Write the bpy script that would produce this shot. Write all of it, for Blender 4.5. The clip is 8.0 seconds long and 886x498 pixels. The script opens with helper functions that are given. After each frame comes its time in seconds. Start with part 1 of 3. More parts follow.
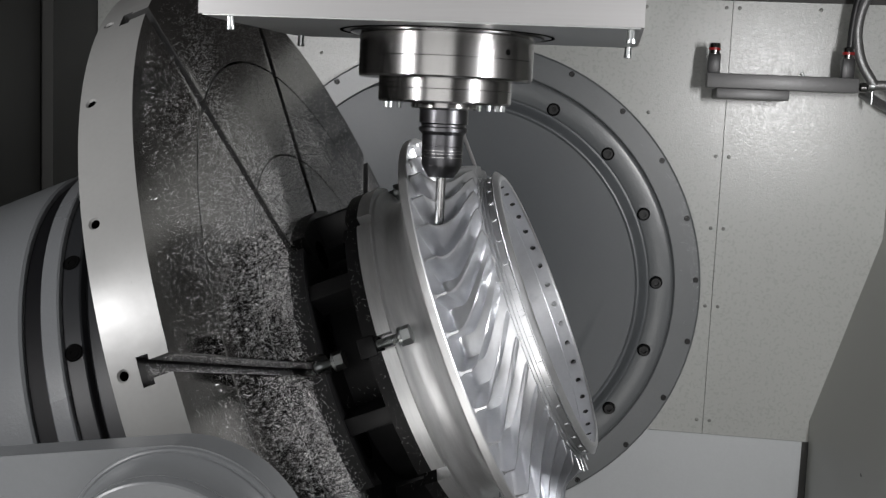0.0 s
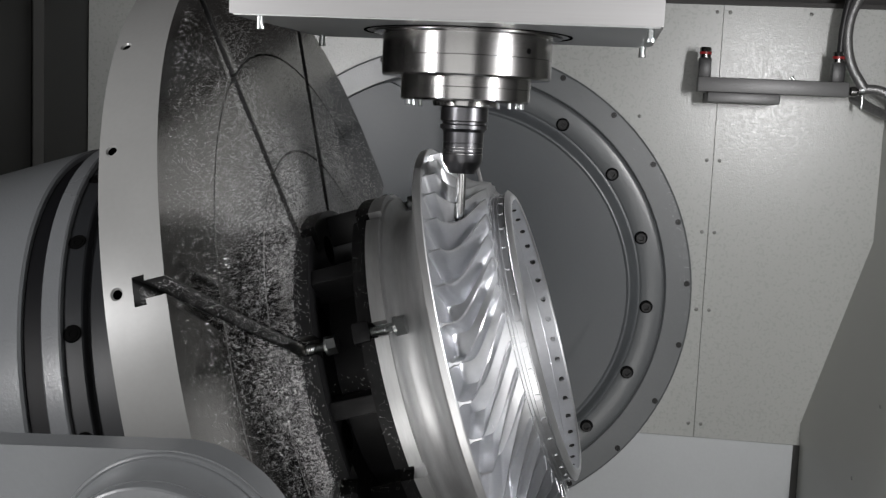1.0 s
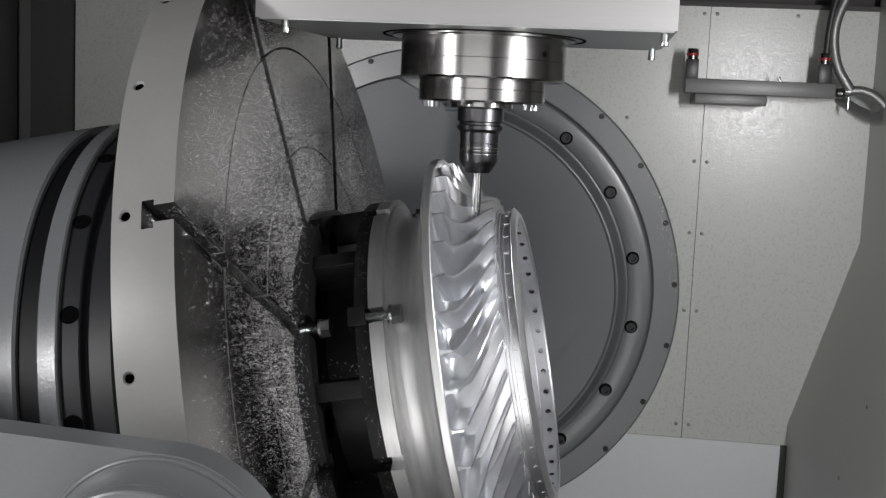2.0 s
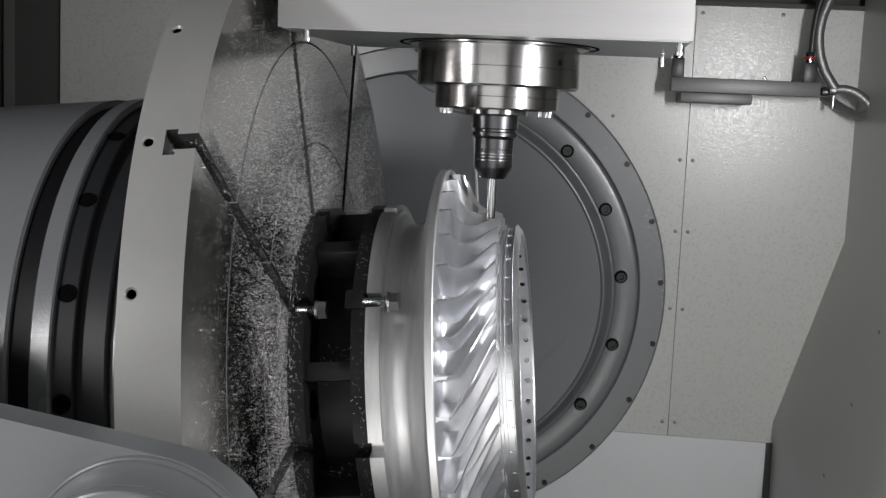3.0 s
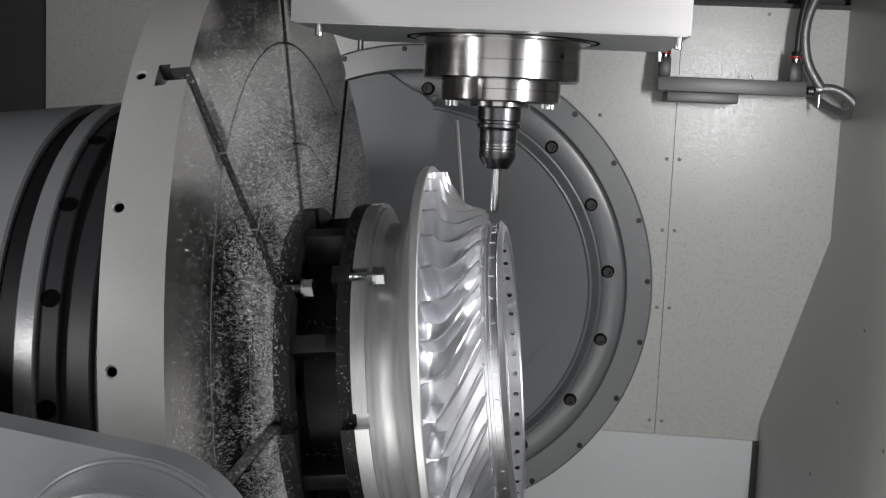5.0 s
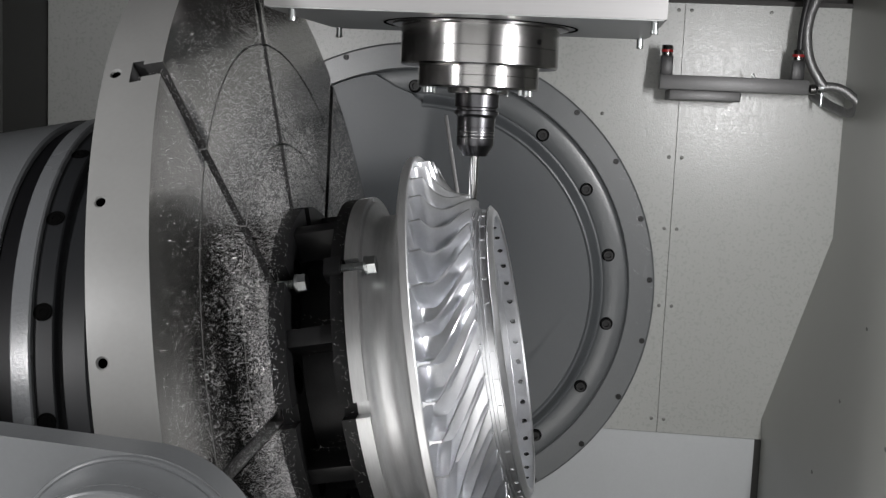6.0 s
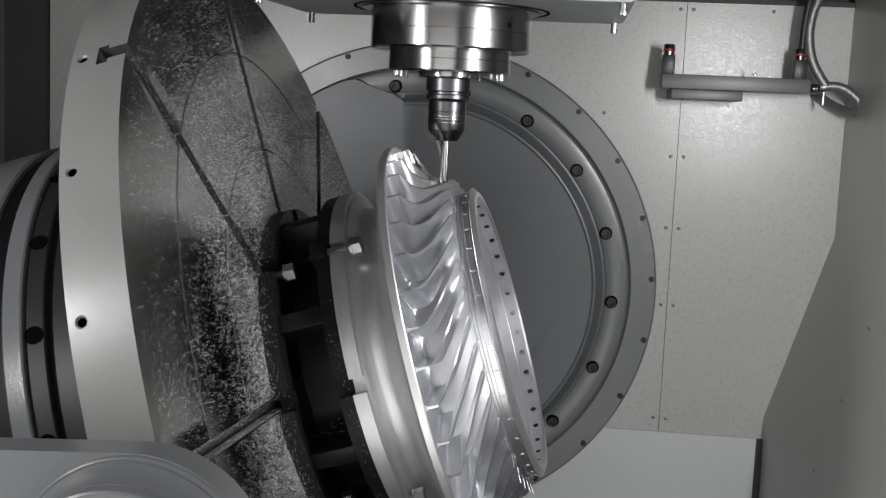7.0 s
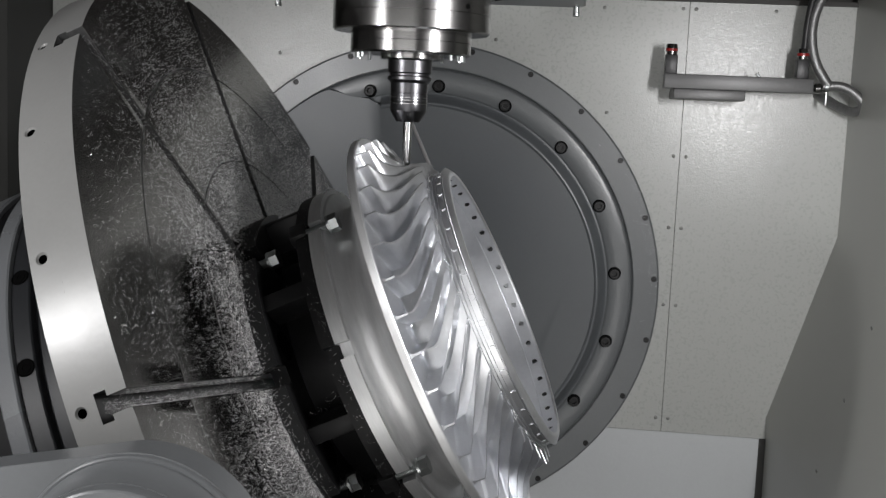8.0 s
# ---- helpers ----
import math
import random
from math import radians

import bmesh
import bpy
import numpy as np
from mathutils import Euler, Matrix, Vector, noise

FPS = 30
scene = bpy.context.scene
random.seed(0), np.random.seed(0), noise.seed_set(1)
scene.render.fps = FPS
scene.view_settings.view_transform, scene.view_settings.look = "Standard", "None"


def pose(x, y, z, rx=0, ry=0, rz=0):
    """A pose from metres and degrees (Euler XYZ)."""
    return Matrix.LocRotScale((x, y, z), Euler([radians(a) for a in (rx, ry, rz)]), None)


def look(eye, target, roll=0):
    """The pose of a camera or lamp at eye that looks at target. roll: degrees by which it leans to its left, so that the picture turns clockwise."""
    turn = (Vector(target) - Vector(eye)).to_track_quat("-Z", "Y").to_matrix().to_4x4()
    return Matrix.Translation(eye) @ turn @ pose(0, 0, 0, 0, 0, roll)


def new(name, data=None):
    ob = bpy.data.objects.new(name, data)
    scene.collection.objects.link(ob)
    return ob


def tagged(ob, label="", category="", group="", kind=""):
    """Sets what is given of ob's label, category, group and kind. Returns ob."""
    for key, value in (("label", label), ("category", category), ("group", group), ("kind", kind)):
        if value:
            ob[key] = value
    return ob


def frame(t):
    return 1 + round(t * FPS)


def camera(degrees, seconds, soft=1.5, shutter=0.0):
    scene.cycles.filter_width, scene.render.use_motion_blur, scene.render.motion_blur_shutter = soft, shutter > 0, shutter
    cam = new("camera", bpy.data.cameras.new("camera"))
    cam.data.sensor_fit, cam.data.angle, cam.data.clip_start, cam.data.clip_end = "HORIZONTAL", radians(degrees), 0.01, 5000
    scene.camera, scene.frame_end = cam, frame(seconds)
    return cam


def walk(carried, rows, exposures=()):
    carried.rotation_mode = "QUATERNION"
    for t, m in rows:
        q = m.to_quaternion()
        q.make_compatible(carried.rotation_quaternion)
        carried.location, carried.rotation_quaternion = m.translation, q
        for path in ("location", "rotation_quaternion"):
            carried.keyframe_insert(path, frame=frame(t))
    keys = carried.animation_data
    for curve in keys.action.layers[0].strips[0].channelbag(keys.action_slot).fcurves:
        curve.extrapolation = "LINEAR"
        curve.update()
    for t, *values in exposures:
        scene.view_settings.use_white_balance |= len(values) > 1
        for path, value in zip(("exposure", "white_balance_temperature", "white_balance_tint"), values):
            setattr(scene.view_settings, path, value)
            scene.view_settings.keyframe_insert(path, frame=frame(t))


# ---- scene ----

# ---- camera and its walk ----
LENS = 42.43
TIMES = [0, .5, 1, 1.5, 3, 3.5, 4, 4.5, 6, 6.5, 7, 7.5, 8]
YAW = [8.16, 8.0, 7.78, 7.5, 6.52, 6.23, 5.98, 5.91, 6.01, 6.05, 6.09, 6.14, 6.22]
PITCH = [-6.87, -6.8, -6.68, -6.63, -6.68, -6.67, -6.69, -6.73, -6.83, -6.89, -6.9, -6.9, -6.9]
EYE_X = [.3261, .3262, .3277, .3275, .3284, .3284, .3286, .3292, .3299, .3296, .3296, .3298, .3299]
EYE_Z = [.38, .3814, .381, .3819, .3832, .3833, .384, .3857, .3853, .3861, .3865, .3862, .3858]
EYE_Y, ROLL = -2.5244, 2.561
# swivel angle, table angle and tool tip of the machine
SWIVEL = [-23.13, -20.17, -17.16, -14.32, -5.61, -2.4, -2.19, -4.51, -11.11, -13.24, -17.29, -21.51, -25.54]
TURN = [0, -3.53, -6.96, -10.39, -20.5, -24.05, -26.38, -27.93, -29.96, -30.61, -34.54, -38.57, -42.52]
TIP_X = [0.1153, 0.1308, 0.1472, 0.1621, 0.2153, 0.2332, 0.2411, 0.2429, 0.2012, 0.1858, 0.1595, 0.1307, 0.1001]
TIP_Y = [-1.0998, -1.0802, -1.057, -1.0263, -0.9791, -0.9381, -0.9205, -0.9215, -0.9395, -0.9549, -0.9547, -0.9484, -0.9406]
TIP_Z = [0.2419, 0.2473, 0.2518, 0.2543, 0.2456, 0.2357, 0.2357, 0.2476, 0.2712, 0.2766, 0.29, 0.3018, 0.3125]
AXIS_Y, AXIS_Z = -.9357, .0023          # the table's axis in the swivel unit


def glide(values, t):
    """Smooth value at t between the known times."""
    n = len(TIMES)
    k = max(0, min(n - 2, sum(1 for a in TIMES if a <= t) - 1))

    def slope(j):
        if j == 0 or j == n - 1:
            a = max(0, min(n - 2, j))
            a = a if j == 0 else n - 2
            return (values[a + 1] - values[a]) / (TIMES[a + 1] - TIMES[a])
        d0, d1 = TIMES[j] - TIMES[j - 1], TIMES[j + 1] - TIMES[j]
        s0, s1 = (values[j] - values[j - 1]) / d0, (values[j + 1] - values[j]) / d1
        return (s0 * d1 + s1 * d0) / (d0 + d1)
    d = TIMES[k + 1] - TIMES[k]
    u = (t - TIMES[k]) / d
    a, b, m0, m1 = values[k], values[k + 1], slope(k) * d, slope(k + 1) * d
    return a * (2 * u**3 - 3 * u**2 + 1) + m0 * (u**3 - 2 * u**2 + u) + b * (3 * u**2 - 2 * u**3) + m1 * (u**3 - u**2)


STEPS = [k * .25 for k in range(33)]
cam = camera(LENS, 8.0, soft=1.35)
walk(cam, [(t, pose(glide(EYE_X, t), EYE_Y, glide(EYE_Z, t), 90 + glide(PITCH, t), 0, glide(YAW, t)) @ pose(0, 0, 0, 0, 0, ROLL)) for t in STEPS])

# ---- world and lamps ----
world = bpy.data.worlds.new("world")
scene.world = world
world.use_nodes = True
world.node_tree.nodes["Background"].inputs[0].default_value = (.5, .52, .55, 1)
world.node_tree.nodes["Background"].inputs[1].default_value = .02
scene.view_settings.exposure = 0.0


def area_lamp(name, at, to, width, height, watts, colour=(1, .99, 1)):
    data = bpy.data.lights.new(name, "AREA")
    data.shape, data.size, data.size_y, data.energy, data.color = "RECTANGLE", width, height, watts, colour
    ob = new(name, data)
    ob.matrix_world = look(at, to)
    return ob


area_lamp("work_light_right", (.85, -1.55, .50), (.10, -.3, .15), .07, .28, 11.0)
area_lamp("work_light_left", (-.78, -2.19, .50), (-.05, -.3, .3), .09, .12, 8.8)
# Low fill added for the wheel's bright underside; no lamp is known there.
area_lamp("low_fill_light", (.05, -2.40, -.70), (.12, -1.0, -.05), .85, .30, 4.5, (1, .98, .96))
# Broad lamp stands in for light from an assumed, unseen door window.
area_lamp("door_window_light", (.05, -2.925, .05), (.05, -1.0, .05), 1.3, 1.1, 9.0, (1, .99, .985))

# ---- materials ----


def material(name, colour, rough=.5, metal=0.0, grain=0.0, grain_size=200, bump=0.0, bump_size=300, blotch=0.0, blotch_size=6, spread=0.0, stretch=(1, 1, 1), rough_var=0.0, gloss=.5, turned=0.0, about="X"):
    m = bpy.data.materials.new(name)
    m.use_nodes = True
    nt = m.node_tree
    b = nt.nodes["Principled BSDF"]
    b.inputs["Base Color"].default_value = (*colour, 1)
    b.inputs["Roughness"].default_value = rough
    b.inputs["Metallic"].default_value = metal
    b.inputs["Specular IOR Level"].default_value = gloss
    if turned:
        tg = nt.nodes.new("ShaderNodeTangent")
        tg.direction_type, tg.axis = "RADIAL", about
        b.inputs["Anisotropic"].default_value = turned
        nt.links.new(tg.outputs[0], b.inputs["Tangent"])
    co = nt.nodes.new("ShaderNodeTexCoord")
    mp = nt.nodes.new("ShaderNodeMapping")
    mp.inputs["Scale"].default_value = stretch
    nt.links.new(co.outputs["Object"], mp.inputs[0])

    def noise_node(size, detail=4):
        t = nt.nodes.new("ShaderNodeTexNoise")
        t.inputs["Scale"].default_value, t.inputs["Detail"].default_value = size, detail
        nt.links.new(mp.outputs[0], t.inputs["Vector"])
        return t.outputs["Fac"]

    def math_node(op, a, k, k2=0.0):
        t = nt.nodes.new("ShaderNodeMath")
        t.operation = op
        nt.links.new(a, t.inputs[0])
        if isinstance(k, (int, float)):
            t.inputs[1].default_value = k
        else:
            nt.links.new(k, t.inputs[1])
        t.inputs[2].default_value = k2
        return t.outputs[0]
    g = noise_node(grain_size)
    bl = noise_node(blotch_size, 6)
    f = math_node("MULTIPLY_ADD", g, grain * 2, 1 - grain)
    f2 = math_node("MULTIPLY_ADD", bl, blotch * 2, 1 - blotch)
    f = math_node("MULTIPLY", f, f2)
    if spread:
        info = nt.nodes.new("ShaderNodeObjectInfo")
        f = math_node("MULTIPLY", f, math_node("MULTIPLY_ADD", info.outputs["Random"], spread * 2, 1 - spread))
    mix = nt.nodes.new("ShaderNodeVectorMath")
    mix.operation = "SCALE"
    mix.inputs[0].default_value = colour
    nt.links.new(f, mix.inputs["Scale"])
    nt.links.new(mix.outputs[0], b.inputs["Base Color"])
    if rough_var:
        r = math_node("MULTIPLY_ADD", bl, rough_var * 2, rough - rough_var)
        nt.links.new(r, b.inputs["Roughness"])
    if bump:
        bn = nt.nodes.new("ShaderNodeBump")
        bn.inputs["Strength"].default_value, bn.inputs["Distance"].default_value = bump, .002
        nt.links.new(noise_node(bump_size, 3), bn.inputs["Height"])
        nt.links.new(bn.outputs[0], b.inputs["Normal"])
    return m


M = {
    "wall": material("wall_enamel", (.43, .44, .42), .30, grain=.05, grain_size=500, bump=.16, bump_size=260, blotch=.03, blotch_size=150, rough_var=.17, gloss=.68),
    "wall_side": material("side_wall_enamel", (.42, .425, .395), .36, grain=.05, grain_size=400, bump=.08, bump_size=330, blotch=.08, rough_var=.05),
    # Near-black for surfaces out of the light: shade is put into the paint.
    "wall_dark": material("shaded_panel_paint", (.05, .05, .047), .42, grain=.05, bump=.05, bump_size=300, blotch=.08),
    "chute": material("chute_paint", (.57, .59, .60), .4, grain=.04, bump=.06, bump_size=300, blotch=.06),
    # Near-black for the dim space overhead: shade given as colour.
    "soffit": material("shaded_soffit", (.03, .028, .026), .6, grain=.2, blotch=.2),
    "paint": material("grey_enamel", (.155, .162, .168), .36, grain=.04, bump=.06, bump_size=300, blotch=.05, rough_var=.06),
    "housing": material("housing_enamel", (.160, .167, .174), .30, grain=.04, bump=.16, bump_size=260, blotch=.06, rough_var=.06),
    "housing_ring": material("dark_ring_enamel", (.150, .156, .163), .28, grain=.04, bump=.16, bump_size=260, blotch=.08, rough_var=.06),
    "plate": material("slate_enamel", (.108, .117, .124), .36, grain=.05, bump=.05, bump_size=300, blotch=.13, blotch_size=4, rough_var=.10),
    "ring": material("grey_ring_enamel", (.135, .144, .149), .30, grain=.06, bump=.14, bump_size=300, blotch=.10, rough_var=.06, gloss=.75),
    "bead": material("satin_ring_enamel", (.135, .145, .152), .34, grain=.06, bump=.04, bump_size=330, blotch=.12, rough_var=.08, gloss=.6),
    "post": material("black_anodised_post", (.022, .022, .023), .4, grain=.1),
    "seal": material("black_seal", (.005, .005, .006), .5, grain=.2, gloss=.2),
    "black": material("black_oxide_steel", (.0085, .0085, .009), .42, gloss=.28, grain=.25, grain_size=120, blotch=.3, blotch_size=25, bump=.1),
    # Dark flange colour, also used where the flange shades the neck.
    "flange": material("dark_flange_shade_paint", (.018, .019, .021), .45, grain=.1, blotch=.1, gloss=.3),
    "rim": material("ground_steel_rim", (.262, .262, .256), .32, metal=.05, grain=.05, blotch=.08, blotch_size=14, rough_var=.09, gloss=.36, bump=.06, bump_size=90),
    "table": material("table_face_steel", (.31, .302, .293), .17, metal=1, grain=.12, grain_size=60, blotch=.40, blotch_size=9, rough_var=.10, bump=.05, bump_size=400),
    # Steel darkened in colour for the shade inside T-slots and bore holes.
    "slot": material("shaded_slot_steel", (.075, .075, .075), .40, metal=.5, grain=.3, blotch=.3),
    "alu": material("milled_aluminium", (.72, .73, .75), .37, metal=.96, grain=.07, grain_size=160, blotch=.08, blotch_size=30, rough_var=.08, bump=.06, bump_size=420),
    "alu_turned": material("turned_aluminium", (.80, .805, .81), .46, metal=.95, grain=.08, grain_size=60, blotch=.12, blotch_size=18, rough_var=.06, bump=.07, bump_size=300, stretch=(8, 1, 1)),
    # Drawn-out vertical blotches paint reflected streaks into the polished steel's colour.
    "steel": material("reflection_streaked_steel", (.27, .266, .262), .18, metal=1, grain=.05, blotch=.30, blotch_size=26, rough_var=.06, stretch=(1, 1, .05), turned=.2, about="Z"),
    "holder": material("burnished_holder_steel", (.085, .085, .09), .30, metal=1, grain=.08, blotch=.2, blotch_size=40, stretch=(1, 1, .3), turned=.3, about="Z"),
    "carbide": material("carbide", (.36, .36, .36), .22, metal=1, grain=.05),
    "brushed": material("brushed_box_aluminium", (.34, .336, .336), .46, metal=.5, grain=.05, grain_size=40, blotch=.05, stretch=(.3, 1, 12), rough_var=.06),
    "under": material("box_underside_steel", (.42, .43, .43), .42, metal=.8, grain=.06, blotch=.08),
    "zinc": material("zinc_bolt", (.42, .44, .44), .32, metal=1, grain=.08, blotch=.15, blotch_size=80),
    "screw": material("dark_socket_screw", (.007, .007, .007), .42, gloss=.4, grain=.1),
    # Black without gloss: the shade inside holes and gaps, put into the colour.
    "hole": material("hole_shade_black", (.004, .004, .004), 1, gloss=0),
    "chip": material("aluminium_chip", (.95, .95, .95), .36, metal=.5, spread=.1),
    # Warm pale colour chosen to bounce light from behind the camera.
    "front": material("warm_bounce_panel", (.40, .385, .355), .5, grain=.05, blotch=.10),
    "red": material("red_band", (.30, .015, .015), .35),
    "hose": material("braided_hose", (.24, .24, .24), .38, metal=.7, grain=.4, grain_size=300, bump=.3, bump_size=500),
    "bracket": material("anodised_bracket", (.15, .15, .15), .45, metal=.4, grain=.06, blotch=.08),
    "rivet": material("rivet_head", (.20, .20, .19), .35, metal=.6),
}

# ---- mesh helpers ----


def part(name, bm, mat, parent=None, label="", smooth=30):
    me = bpy.data.meshes.new(name)
    bmesh.ops.recalc_face_normals(bm, faces=bm.faces)
    bm.to_mesh(me)
    bm.free()
    for m_ in (mat if isinstance(mat, (list, tuple)) else [mat]):
        me.materials.append(M[m_])
    if smooth:
        me.shade_smooth()
        me.set_sharp_from_angle(angle=radians(smooth))
    ob = new(name, me)
    ob.parent = parent
    if label:
        ob["label"] = label
    return ob


def thing(name, label, category, group="", kind=""):
    ob = new(name)
    ob.empty_display_size = .05
    return tagged(ob, label, category, group, kind)


def place_copies(ob, poses):
    """The part at the first pose, and copies of it on the same mesh at the others."""
    ob.matrix_local = poses[0]
    for m_ in poses[1:]:
        c = ob.copy()
        scene.collection.objects.link(c)
        c.parent, c.matrix_local = ob.parent, m_


def axis_x(h, r, a):
    return Vector((h, r * math.cos(a), r * math.sin(a)))


def axis_z(h, r, a):
    return Vector((r * math.cos(a), r * math.sin(a), h))


def axis_y(h, r, a):
    return Vector((r * math.cos(a), h, r * math.sin(a)))


def lathe(profile, segs=96, axis=axis_x, closed=False, bm=None, a0=0.0, a1=2 * math.pi):
    """Turns rows of (height, radius) round an axis."""
    bm = bm or bmesh.new()
    whole = abs(a1 - a0 - 2 * math.pi) < 1e-6
    n = segs if whole else segs + 1
    rings = []
    for h, r in profile:
        if r < 1e-6:
            rings.append([bm.verts.new(axis(h, 0, 0))])
        else:
            rings.append([bm.verts.new(axis(h, r, a0 + (a1 - a0) * k / segs)) for k in range(n)])
    pairs = list(zip(rings, rings[1:])) + ([(rings[-1], rings[0])] if closed else [])
    for p, q_ in pairs:
        for k in range(segs):
            j = (k + 1) % n
            if len(p) == 1 and len(q_) == 1:
                continue
            if len(p) == 1:
                bm.faces.new((p[0], q_[k], q_[j]))
            elif len(q_) == 1:
                bm.faces.new((p[k], p[j], q_[0]))
            else:
                bm.faces.new((p[k], p[j], q_[j], q_[k]))
    return bm


def prism(points, axis, h0, h1, bm=None, bevel=0.0):
    """A flat outline, given as (radius, angle) or plane points, drawn out along an axis."""
    bm = bm or bmesh.new()
    lo = [bm.verts.new(axis(h0, *p)) for p in points]
    hi = [bm.verts.new(axis(h1, *p)) for p in points]
    f = [bm.faces.new(lo), bm.faces.new(hi)]
    for k in range(len(points)):
        j = (k + 1) % len(points)
        f.append(bm.faces.new((lo[k], lo[j], hi[j], hi[k])))
    if bevel:
        bmesh.ops.bevel(bm, geom=list(f[1].edges), offset=bevel, segments=2, profile=.5, affect="EDGES")
    return bm


def box(x0, x1, y0, y1, z0, z1, bevel=0.0, bm=None):
    own = bmesh.new()
    bmesh.ops.create_cube(own, size=1)
    for v in own.verts:
        v.co = Vector(((x0 + x1) / 2 + v.co.x * (x1 - x0), (y0 + y1) / 2 + v.co.y * (y1 - y0), (z0 + z1) / 2 + v.co.z * (z1 - z0)))
    if bevel:
        bmesh.ops.bevel(own, geom=list(own.edges), offset=bevel, segments=2, profile=.5, affect="EDGES")
    if bm is None:
        return own
    tmp = bpy.data.meshes.new("tmp")
    own.to_mesh(tmp)
    own.free()
    bm.from_mesh(tmp)
    bpy.data.meshes.remove(tmp)
    return bm


def flat_xz(h, x, z):
    return Vector((x, h, z))


def flat_xy(h, x, y):
    return Vector((x, y, h))


def holed_band(radius, h0, h1, count, a_first, hole_h, hole_r, depth, bm=None, axis=axis_x, cap=True, sink=1.0):
    """A cylindrical band with round radial holes, drilled to the given depth (negative: outwards)."""
    bm = bm or bmesh.new()
    step = 2 * math.pi / count
    half = min(step / 2, 1.7 * sink * hole_r / radius)
    gap = step - 2 * half
    cols = max(1, round(gap / radians(1)))
    for k in range(count):
        a = a_first + k * step
        w_, u0, u1 = half * radius, h0 - hole_h, h1 - hole_h
        dirs = [2 * math.pi * i / 20 for i in range(20)] + [math.atan2(u, v) % (2 * math.pi) for u in (u0, u1) for v in (-w_, w_)]
        rect, circle, mouth = [], [], []
        for d in sorted(dirs):
            cx_, sx_ = math.cos(d), math.sin(d)
            k_ = min((w_ / abs(cx_)) if abs(cx_) > 1e-9 else 9, ((u1 if sx_ > 0 else u0) / sx_) if abs(sx_) > 1e-9 else 9)
            rect.append((hole_h + k_ * sx_, a + k_ * cx_ / radius))
            circle.append((hole_h + hole_r * sx_, a + hole_r * cx_ / radius))
            mouth.append((hole_h + hole_r * sink * sx_, a + hole_r * sink * cx_ / radius))
        side = sorted({round(h, 7): h for h, b in rect if abs(b - a - half) < 1e-6}.values())
        if gap > 1e-4:
            rows_ = [[bm.verts.new(axis(h, radius, a + half + gap * q / cols)) for h in side] for q in range(cols + 1)]
            for left_, right_ in zip(rows_, rows_[1:]):
                for i in range(len(side) - 1):
                    bm.faces.new((left_[i], right_[i], right_[i + 1], left_[i + 1]))
        o = [bm.verts.new(axis(h, radius, b)) for h, b in rect]
        c = [bm.verts.new(axis(h, radius, b)) for h, b in mouth]
        f = [bm.verts.new(axis(h, radius - .5 * hole_r * (sink - 1) / .4, b)) for h, b in circle] if sink > 1 else c
        e = [bm.verts.new(axis(h, radius - depth, b)) for h, b in circle]
        n = len(o)
        for i in range(n):
            j = (i + 1) % n
            bm.faces.new((o[i], o[j], c[j], c[i]))
            if sink > 1:
                bm.faces.new((c[i], c[j], f[j], f[i]))
            bm.faces.new((f[i], f[j], e[j], e[i]))
        if cap:
            bm.faces.new(e)
    bmesh.ops.remove_doubles(bm, verts=bm.verts, dist=1e-5)
    return bm


def socket_screw(head_r, head_h, axis=axis_z):
    return lathe([(-.002, head_r), (head_h * .85, head_r), (head_h, head_r * .9), (head_h, head_r * .52), (head_h * .35, head_r * .48), (head_h * .35, 0)], 18, axis)


def hex_prism(width, h0, h1, axis=axis_z):
    r = width / math.sqrt(3)
    bm = prism([(r, k * math.pi / 3) for k in range(6)], axis, h0, h1)
    return bm


# ---- the setting ----
BACK = .035
SEAM = .565


def wall_box(name, label, bm, mat, category="wall"):
    return tagged(part(name, bm, mat), label, category, kind="structure")


wall_back = tagged(new("wall_back"), "pale grey-green enamelled sheet metal back wall with riveted seam", "wall", kind="structure")
part("panel", box(-.878, SEAM - .0006, BACK, BACK + .03, -.312, .643), "wall", wall_back)
part("panel", box(SEAM + .0006, .93, BACK, BACK + .03, -.312, .643), "wall", wall_back)
rivet = part("rivet", lathe([(0, .0042), (.0012, .004), (.002, .0022), (.0022, 0)], 10, axis_y), "rivet", wall_back)
spots = [(SEAM + dx, z) for z in (.628, .309, .151, -.022, -.281) for dx in (-.0137, .0137)]
spots += [(.382, .625), (.748, .629), (.400, .398), (-.34, .50), (.148, .547)]
place_copies(rivet, [pose(x, BACK, z, 180) for x, z in spots])

# Fills the gap above the wall; its shade is in the colour.
wall_box("wall_top_back", "panel above the back wall, the recess's shade put into its colour", box(-.99, .99, .10, .13, .60, 1.3), "soffit")
wall_box("trim_top", "thin dark metal edge on the back wall", box(-.878, .93, BACK - .012, BACK + .03, .643, .652), "soffit", "trim")

# side walls: the upper part upright, the lower part leaning inwards
right = bmesh.new()
prism([(.915, 1.3), (.915, .150), (.794, -.264), (.797, -.315), (.802, -.85), (.84, -.85), (.835, -.315), (.832, -.264), (.95, .150), (.95, 1.3)], flat_xz, .034, -.85, right)
wall_right = wall_box("wall_right", "pale grey-green sheet metal side wall leaning inwards below", right, "wall_side")
lean = math.degrees(math.atan2(.116, .44))
rr = part("rivet", lathe([(0, .0045), (.0014, .0042), (.0022, .0024), (.0024, 0)], 10, axis_z), "rivet", wall_right)
place_copies(rr, [pose(x, y, z, 0, -90 - lean, 0) for x, y, z in ((.8807, -.437, .0327), (.8419, -.448, -.100), (.8031, -.452, -.233), (.8807, -.75, .0327), (.8419, -.75, -.100))])
